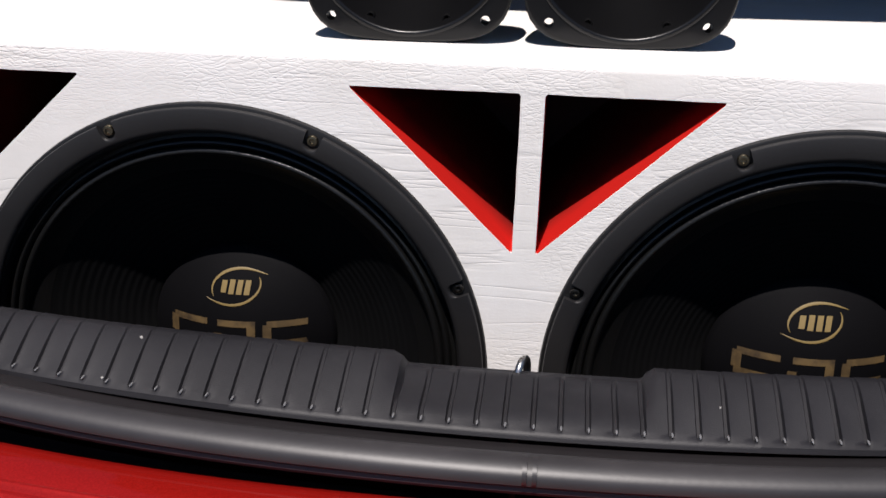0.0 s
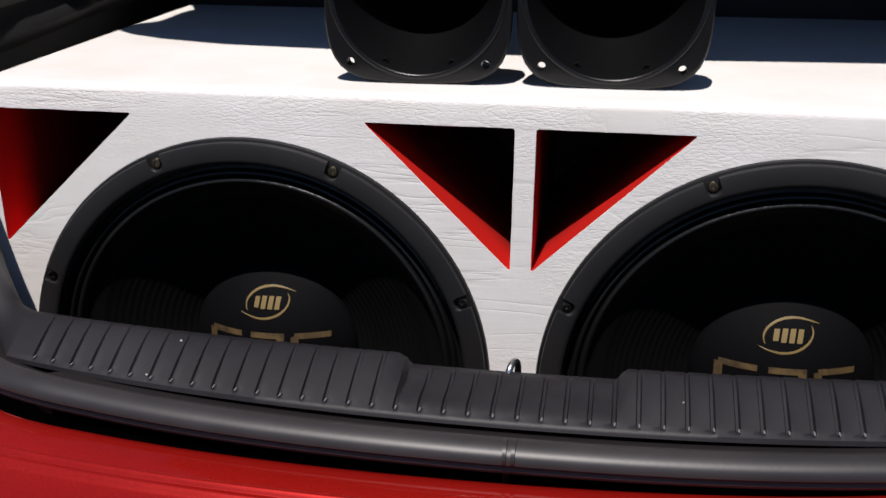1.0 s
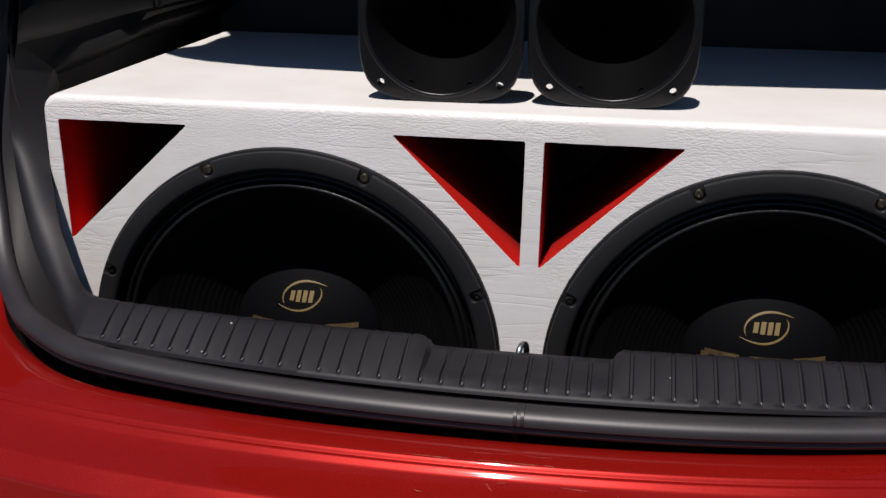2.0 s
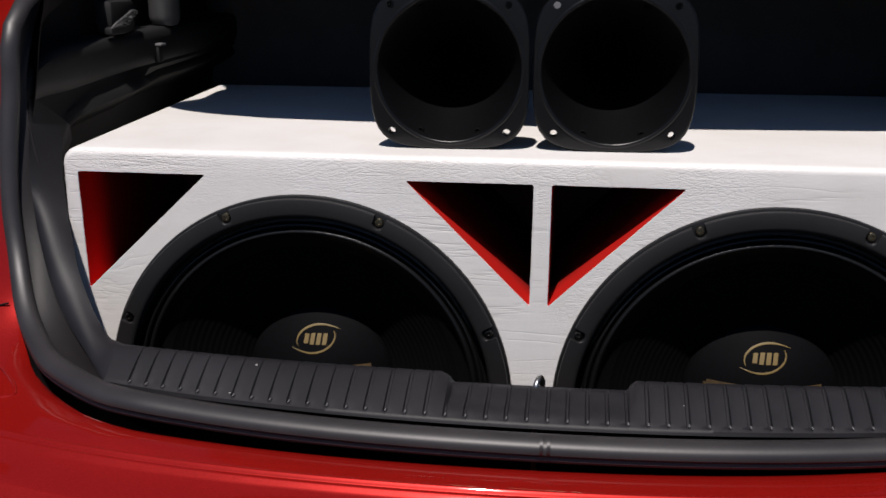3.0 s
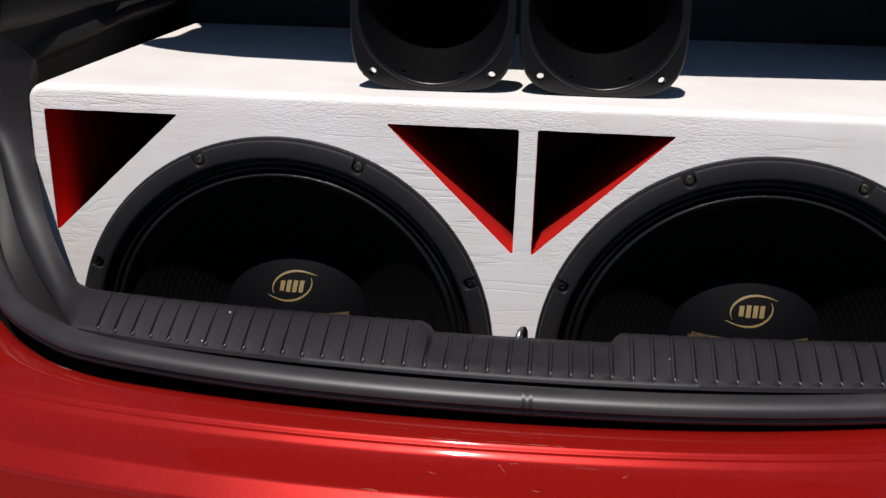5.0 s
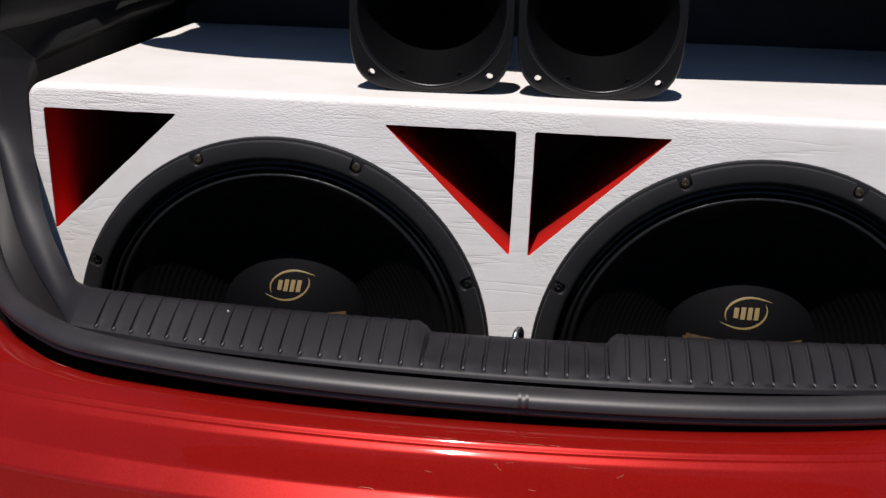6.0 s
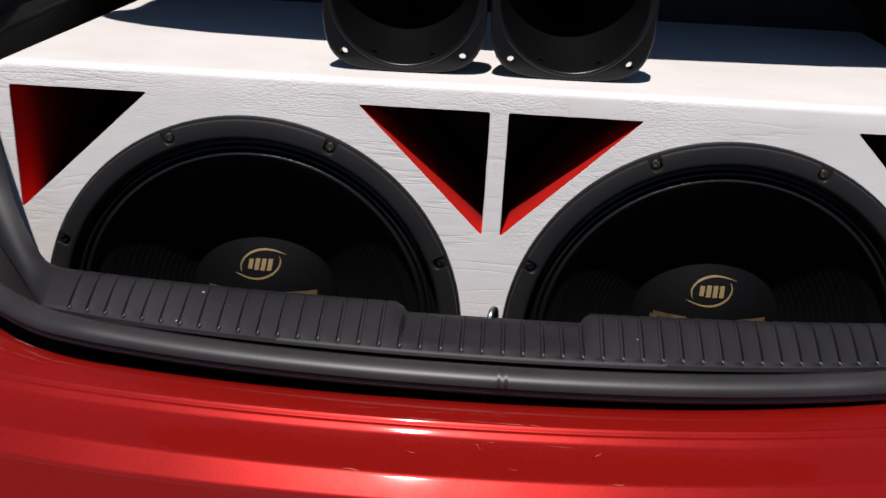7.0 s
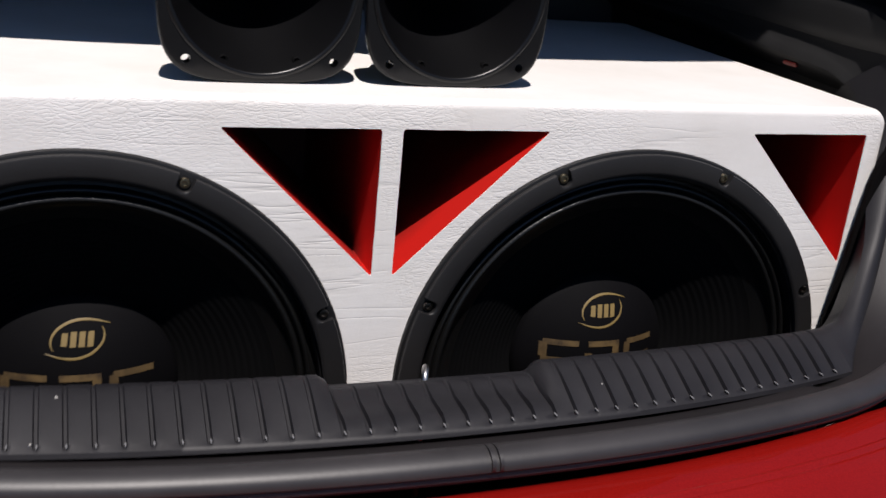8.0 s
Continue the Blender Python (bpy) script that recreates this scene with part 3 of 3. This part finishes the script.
for side in (1, -1):
    i = min(range(len(EDGE)), key=lambda k: abs(EDGE[k].z - 0.850) + (0 if (EDGE[k].x - MID) * side < 0 else 9))
    bm = bmesh.new()
    rail = [EDGE[i].lerp(CREASE[i], t) + Vector((0, -0.0012, 0)) for t in (0.02, 0.2, 0.4, 0.6, 0.8, 1.0)]
    tube(bm, rail, 0.0009, 0.0009, 6, up=(0, 1, 0.2))
    part("panel_joint", bm, DARK, car, "thin dark joint between bumper and quarter panel")
    for height in (0.893, 1.02):
        j = min(range(len(EDGE)), key=lambda k: abs(EDGE[k].z - height) + (0 if (EDGE[k].x - MID) * side < 0 else 9))
        at = EDGE[j].lerp(CREASE[j], 0.075) + Vector((0, -0.0015, 0))
        bm = bmesh.new()
        lathe(bm, [(0.0085, 0.0015), (0.0085, -0.0008), (0.0070, -0.0014), (0.0060, 0.0), (0.0050, 0.0), (0.0048, -0.0040), (0.0030, -0.0046)], 12, at, cap=True)
        part("body_bolt", bm, SCREW, car, "dark bolt in the lamp recess")


# pressed recess beside the opening
for side in (1, -1):
    rim_ = [(-0.500, -0.104, 0.8175), (-0.4773, -0.1114, 0.8136), (-0.4676, -0.1153, 0.8115), (-0.4576, -0.1217, 0.8083), (-0.4462, -0.1317, 0.8052), (-0.4349, -0.1452, 0.8021),
            (-0.4314, -0.1549, 0.8007), (-0.4395, -0.1588, 0.8002), (-0.4480, -0.1613, 0.7991), (-0.470, -0.156, 0.7985)]
    bm = bmesh.new()
    tube(bm, spline([(x, y, z - 0.0004) if side == 1 else (2 * MID - x, y + 0.03, z - 0.0004) for x, y, z in rim_], 40), 0.0016, 0.0012, 8)
    part("pressed_rim", bm, RED, car, "raised rim of a pressed recess in red paint")


# ---- speaker box ----
TOP, FRONT, BACK, LEFT, RIGHT, LOW = 0.983, 0.0, 0.53, -0.4515, 0.440, 0.536
PORTS = (((-0.4360, 0.9605), (-0.3120, 0.9605), (-0.4335, 0.8465)), ((-0.1245, 0.9602), (-0.0090, 0.9602), (-0.0102, 0.8468)),
         ((0.0072, 0.9602), (0.1245, 0.9602), (0.0062, 0.8468)), ((0.3060, 0.9605), (0.4200, 0.9610), (0.4180, 0.8455)))
WOOFERS = ((-0.2200, 0.7487), (0.2090, 0.7510))


def frame_loop(inset, y, corner=0.016, n=5):
    """A rounded rectangle in the plane y."""
    a, b, c, d = LEFT + inset, RIGHT - inset, LOW + inset, TOP - inset
    r = max(corner - inset, 0.002)
    out = []
    for cx, cz, a0 in ((b - r, d - r, 0), (a + r, d - r, 90), (a + r, c + r, 180), (b - r, c + r, 270)):
        out += [Vector((cx + r * math.cos(radians(a0 + 90 * k / n)), y, cz + r * math.sin(radians(a0 + 90 * k / n)))) for k in range(n + 1)]
    return out


def port_loop(tri, y, grow=0.0, n=10):
    """A triangular opening with its sides cut into short lengths and its corners eased."""
    c = Vector((sum(p[0] for p in tri) / 3, sum(p[1] for p in tri) / 3))
    out = []
    for i in range(3):
        p, q = Vector(tri[i]), Vector(tri[(i + 1) % 3])
        for k in range(n):
            w = p.lerp(q, (k + 0.12) / (n - 0.76) if k < n else 1)
            wob = 0.0004 * noise.noise(Vector((w.x * 60, w.y * 60, i)))
            d = (w - c).normalized()
            w = w + d * (grow + wob)
            out.append(Vector((w.x, y, w.y)))
    return out


def circle(cx, cz, r, y, n=72):
    return [Vector((cx + r * math.cos(math.tau * k / n), y, cz + r * math.sin(math.tau * k / n))) for k in range(n)]


speaker_box = tagged(empty("speaker_box", (0, 0.25, LOW)), "white vinyl speaker box with red triangular ports on trunk floor", "speaker box")
to_box = Matrix.Translation((0, -0.25, -LOW))
bm = bmesh.new()
R_EDGE = 0.007
loops = fill(bm, [frame_loop(R_EDGE, 0.0)] + [port_loop(t, 0.0, 0.0002) for t in PORTS] + [circle(x, z, 0.176, 0.0) for x, z in WOOFERS])
prev = loops[0]
for k in range(1, 6):
    a = radians(18 * k)
    ring = [bm.verts.new(p) for p in frame_loop(R_EDGE * (1 - math.sin(a)), R_EDGE * (1 - math.cos(a)))]
    for i in range(len(ring)):
        j = (i + 1) % len(ring)
        bm.faces.new((prev[i], prev[j], ring[j], ring[i]))
    prev = ring
ring = [bm.verts.new((p.x + (0.040 if p.x > 0 else -0.040), p.y, p.z)) for p in frame_loop(0, BACK)]
for i in range(len(ring)):
    j = (i + 1) % len(ring)
    bm.faces.new((prev[i], prev[j], ring[j], ring[i]))
bm.faces.new(ring)
for t, lp in zip(PORTS, loops[1:5]):         # the covering folds over the edge of each port
    inner_ = [bm.verts.new(p) for p in port_loop(t, 0.0005, 0.0)]
    for i in range(len(lp)):
        j = (i + 1) % len(lp)
        bm.faces.new((lp[i], lp[j], inner_[j], inner_[i]))
for (x, z), lp in zip(WOOFERS, loops[5:7]):
    inner_ = [bm.verts.new(p) for p in circle(x, z, 0.176, 0.018)]
    for i in range(len(lp)):
        j = (i + 1) % len(lp)
        bm.faces.new((lp[i], lp[j], inner_[j], inner_[i]))
bm.transform(to_box)
part("cabinet", bm, VINYL, speaker_box, "cabinet covered in creased white vinyl")
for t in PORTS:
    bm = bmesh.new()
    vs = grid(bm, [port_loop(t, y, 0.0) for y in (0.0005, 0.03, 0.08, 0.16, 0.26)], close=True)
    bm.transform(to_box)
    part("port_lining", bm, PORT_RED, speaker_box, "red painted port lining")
    # dark sheet added at the back, for the shade inside the open box
    bm = bmesh.new()
    fill(bm, [port_loop(t, 0.259, 0.004)])
    bm.transform(to_box)
    part("port_end", bm, PORT_DARK, speaker_box)

# ---- woofers ----


def dome(r):
    return 0.021 + 0.026 * (r / 0.071) ** 2


def on_dome(x, z, lift=0.0005):
    return Vector((x, dome(math.hypot(x, z)) - lift, z))


def strip(bm, left, right):
    grid(bm, [[on_dome(*p) for p in left], [on_dome((p[0] + q[0]) / 2, (p[1] + q[1]) / 2, 0.0007) for p, q in zip(left, right)], [on_dome(*p) for p in right]])


def bar(bm, x0, z0, x1, z1, lean=0.0, n=6):
    rows = []
    for i in range(n + 1):
        x = x0 + (x1 - x0) * i / n
        rows.append([on_dome(x + lean * (z - z0), z, 0.0005) for z in (z0, (z0 + z1) / 2, z1)])
    grid(bm, rows)


def build_woofer(at):
    w = tagged(empty("woofer", at), "black bass driver with gold printed dust cap in white box", "speaker", "pair of woofers")
    bm = bmesh.new()
    lathe(bm, [(0.1755, 0.02), (0.1755, 0.001), (0.1960, 0.001), (0.1964, -0.0020), (0.1956, -0.0036), (0.1940, -0.0042), (0.1770, -0.0042), (0.1750, -0.0030), (0.1740, 0.004)], 120)
    part("frame_ring", bm, FLANGE, w, "black painted steel frame rim")
    # gasket pad with a notch open to its outer side at each screw
    screws = [radians(22.5 + 45 * k) for k in range(8)]
    notch, mid_r, out_r = 0.0056, 0.1878, 0.1936
    turns = [math.tau * k / 160 for k in range(160)]
    turns = [a for a in turns if min(abs((a - q + math.pi) % math.tau - math.pi) for q in screws) > 1.25 * notch / mid_r]
    turns += [q + d * notch / mid_r for q in screws for d in (-1.2, -1.03, -1.0, -0.97, -0.85, -0.65, -0.35, 0, 0.35, 0.65, 0.85, 0.97, 1.0, 1.03, 1.2)]
    turns.sort()
    rims = []
    for a in turns:
        d = min(abs((a - q + math.pi) % math.tau - math.pi) for q in screws) * mid_r
        rims.append(mid_r - math.sqrt(notch ** 2 - d * d) if d < notch - 1e-6 else mid_r if d < notch * 1.015 else out_r)
    bm = bmesh.new()
    grid(bm, [[Vector((r * math.cos(a), y, r * math.sin(a))) for a, o in zip(turns, rims) for r in (r0 if r0 else o - dr,)]
              for r0, dr, y in ((0.1764, 0, -0.0036), (0.1766, 0, -0.0070), (0.1778, 0, -0.0083), (0.1800, 0, -0.0087), (0, 0.0016, -0.0087), (0, 0.0005, -0.0082), (0, 0, -0.0072), (0, 0, -0.0038))], close=True)
    part("gasket", bm, GASKET, w, "matt dark grey gasket ring notched at the screws")
    bm = bmesh.new()
    prof = [(0.1755, -0.002), (0.1748, 0.003), (0.1725, 0.0060), (0.1700, 0.0050)]
    for k in range(9):
        a = math.pi * k / 8
        prof.append((0.1672 + 0.0024 * math.cos(a), 0.0030 - 0.0042 * math.sin(a)))
    prof += [(0.1642, 0.0046)]
    for k in range(9):
        a = math.pi * k / 8
        prof.append((0.1608 + 0.0030 * math.cos(a), 0.0036 - 0.0046 * math.sin(a)))
    prof += [(0.1560, 0.0064), (0.1510, 0.0090), (0.1435, 0.0135)]
    lathe(bm, prof, 120)
    part("surround", bm, SURROUND, w, "glossy rolled rubber surround")
    bm = bmesh.new()
    prof = []
    for k in range(97):
        r = 0.1440 - (0.1440 - 0.066) * k / 96
        s = (0.1440 - r) / (0.1440 - 0.066)
        rib = 0.00022 * math.sin(k / 96 * math.tau * 15) * min(1, s * 6) * min(1, (1 - s) * 6)
        prof.append((r, 0.0130 + 0.0435 * s ** 0.92 - rib))
    lathe(bm, prof, 96)
    part("cone", bm, CONE, w, "black ribbed paper cone")
    bm = bmesh.new()
    lathe(bm, [(0.0735, 0.052), (0.0725, 0.0495)] + [(0.071 * (1 - k / 14), dome(0.071 * (1 - k / 14))) for k in range(14)] + [(0.0015, 0.021)], 72, cap=True)
    cap = part("dust_cap", bm, CAP, w, "domed dark dust cap")
    # printed marks: a swept ring with short bars, and three bracket shapes
    bm = bmesh.new()
    cz, tilt = 0.0445, radians(14)
    n = 60
    for a0, a1, fat in ((radians(14), radians(196), 0.0021), (radians(194), radians(376), 0.0021)):
        left, right = [], []
        for i in range(n + 1):
            a = a0 + (a1 - a0) * i / n
            th = fat * math.sin(math.pi * i / n) ** 0.7 * 0.8 + 0.0003
            for out, s in ((left, 1), (right, -1)):
                tail = 1 + 0.34 * (1 - i / n) ** 6
                x, z = (0.0192 + s * th * 0.5) * math.cos(a) * tail, (0.0126 + s * th * 0.5) * math.sin(a)
                out.append((x * math.cos(tilt) - z * math.sin(tilt), cz + x * math.sin(tilt) + z * math.cos(tilt)))
        strip(bm, left, right)
    for i in range(4):
        x = -0.0118 + i * 0.0061
        h = 0.0052 if i else 0.0044
        bar(bm, x, cz - h, x + 0.0042, cz + h, 0.12, 2)
    part("printed_emblem", bm, GOLD, cap, "gold printed emblem")
    for x0, closed in ((-0.0545, False), (-0.0165, True), (0.0215, False)):
        bm = bmesh.new()
        wide = 0.0325
        bar(bm, x0 + 0.003, 0.0148, x0 + wide, 0.0198)
        bar(bm, x0 + (wide - 0.0065 if closed else 0.0), 0.0040, x0 + (wide if closed else 0.0065), 0.0170, 0.0, 2)
        if closed:
            bar(bm, x0, -0.0120, x0 + 0.0065, 0.0092, 0.0, 2)
        else:
            bar(bm, x0 + 0.002, -0.0010, x0 + wide - 0.001, 0.0042)
        bar(bm, x0 + wide - 0.0065, -0.0142, x0 + wide, 0.0022, 0.0, 2)
        bar(bm, x0, -0.0168, x0 + wide - 0.003, -0.0118)
        part("printed_mark", bm, SHADED_GOLD, cap, "gold printed bar mark darkened with painted shade")
    for k, a in enumerate(screws):
        c = Vector((mid_r * math.cos(a), 0, mid_r * math.sin(a)))
        bm = bmesh.new()
        lathe(bm, [(0.0040, -0.0040), (0.0040, -0.0056), (0.0034, -0.0066), (0.0020, -0.0068), (0.0017, -0.0054), (0.0004, -0.0052)], 14, c, cap=True)
        part("screw", bm, BRASSY_GLINT if k in (1, 2) else SCREW, w)
    return w


for x, z in WOOFERS:
    build_woofer((x, 0.0, z))


# ---- horns ----
HALF, LIFT = 0.0737, 0.0737


def eased_square(r, y, n=72):
    """A square with its corners cut off and all its bends eased."""
    out = []
    cut = 1.77
    for k in range(n):
        a = math.tau * k / n
        c, s = abs(math.cos(a)), abs(math.sin(a))
        f = (c ** 9 + s ** 9 + ((c + s) / cut) ** 9) ** (-1 / 9)
        out.append(Vector((r * f * math.cos(a), y, r * f * math.sin(a))))
    return out


def build_horn(at, turn):
    h = tagged(empty("horn_tweeter", at), "black plastic horn with a round mouth standing on the white box", "horn", "pair of horns")
    h.rotation_euler = (0, 0, radians(turn))
    up = Matrix.Translation((0, 0, LIFT))
    bm = bmesh.new()
    holes = [circle(sx * 0.0532, sz * 0.0572, 0.0033, 0.0, 14) for sx in (-1, 1) for sz in (-1, 1)]
    front = fill(bm, [eased_square(HALF - 0.0026, 0.0), circle(0, 0, 0.0655, 0.0, 72)] + holes)
    back = fill(bm, [eased_square(HALF - 0.002, 0.014), circle(0, 0, 0.0655, 0.014, 72)] + [[p + Vector((0, 0.014, 0)) for p in q] for q in holes])
    outer = [[bm.verts.new(p) for p in eased_square(HALF - 0.0026 * (1 - math.sin(a)), 0.0026 * (1 - math.cos(a)))] for a in (radians(30), radians(60), radians(90))]
    for a, b in ((front[0], outer[0]), (outer[0], outer[1]), (outer[1], outer[2]), (outer[2], back[0]), *zip(front[2:], back[2:])):
        for i in range(len(a)):
            j = (i + 1) % len(a)
            bm.faces.new((a[i], a[j], b[j], b[i]))
    bm.transform(up)
    part("flange", bm, HORN, h, "rounded flange with corner holes")
    bm = bmesh.new()
    lathe(bm, [(0.0700, 0.001), (0.0698, -0.0010), (0.0688, -0.0018), (0.0674, -0.0020), (0.0662, -0.0014), (0.0655, 0.0000), (0.0640, 0.003), (0.0610, 0.009), (0.0565, 0.019), (0.0510, 0.031), (0.0440, 0.046), (0.0360, 0.063), (0.0280, 0.083), (0.0215, 0.103), (0.0170, 0.123), (0.0165, 0.126)], 72)
    bm.transform(up)
    part("bell", bm, HORN, h, "flared bell with a raised glossy lip")
    bm = bmesh.new()
    lathe(bm, [(0.0172, 0.1225), (0.0172, 0.186), (0.0100, 0.187)], 32, cap=True)
    bm.transform(up)
    part("throat", bm, CONE, h, "dark throat of the horn")
    bm = bmesh.new()
    lathe(bm, [(0.0655, 0.014), (0.0620, 0.022), (0.0560, 0.034), (0.0480, 0.050), (0.0400, 0.068), (0.0320, 0.088), (0.0260, 0.108), (0.0230, 0.122), (0.0420, 0.126), (0.0440, 0.130), (0.0440, 0.188), (0.0420, 0.192)], 48, cap=True)
    bm.transform(up)
    part("driver", bm, HORN, h, "compression driver behind the bell")
    for sx in (-1, 1):
        for sz in (-1, 1):
            bm = bmesh.new()
            lathe(bm, [(0.0032, 0.006), (0.0032, 0.0004), (0.0026, -0.0002), (0.0018, 0.0002), (0.0016, 0.0040)], 12, (sx * 0.0265, 0.004, sz * 0.0575), cap=True)
            bm.transform(up)
            part("screw", bm, CONE, h)
    return h


for spot in ((-0.0905, 0.0415, TOP), (0.0590, 0.0460, TOP)):
    build_horn(spot, 1.5)


# ---- crumbs on the sill ----
for x, v, r in ((-0.232, 0.62, 0.0011), (-0.246, 0.16, 0.0010), (0.118, 0.40, 0.0007)):
    bm = bmesh.new()
    bmesh.ops.create_icosphere(bm, subdivisions=1, radius=r)
    for q in bm.verts:
        q.co *= 0.8 + 0.4 * noise.random()
    crumb = part("crumb", bm, plastic("pale_grit", (0.30, 0.29, 0.27), 0.8), None)
    crumb.location = sill_point(x, v) + Vector((0, 0, r * 0.6))
    tagged(crumb, "pale grit crumb lying on the ribbed sill", "crumb", "crumbs on the sill")
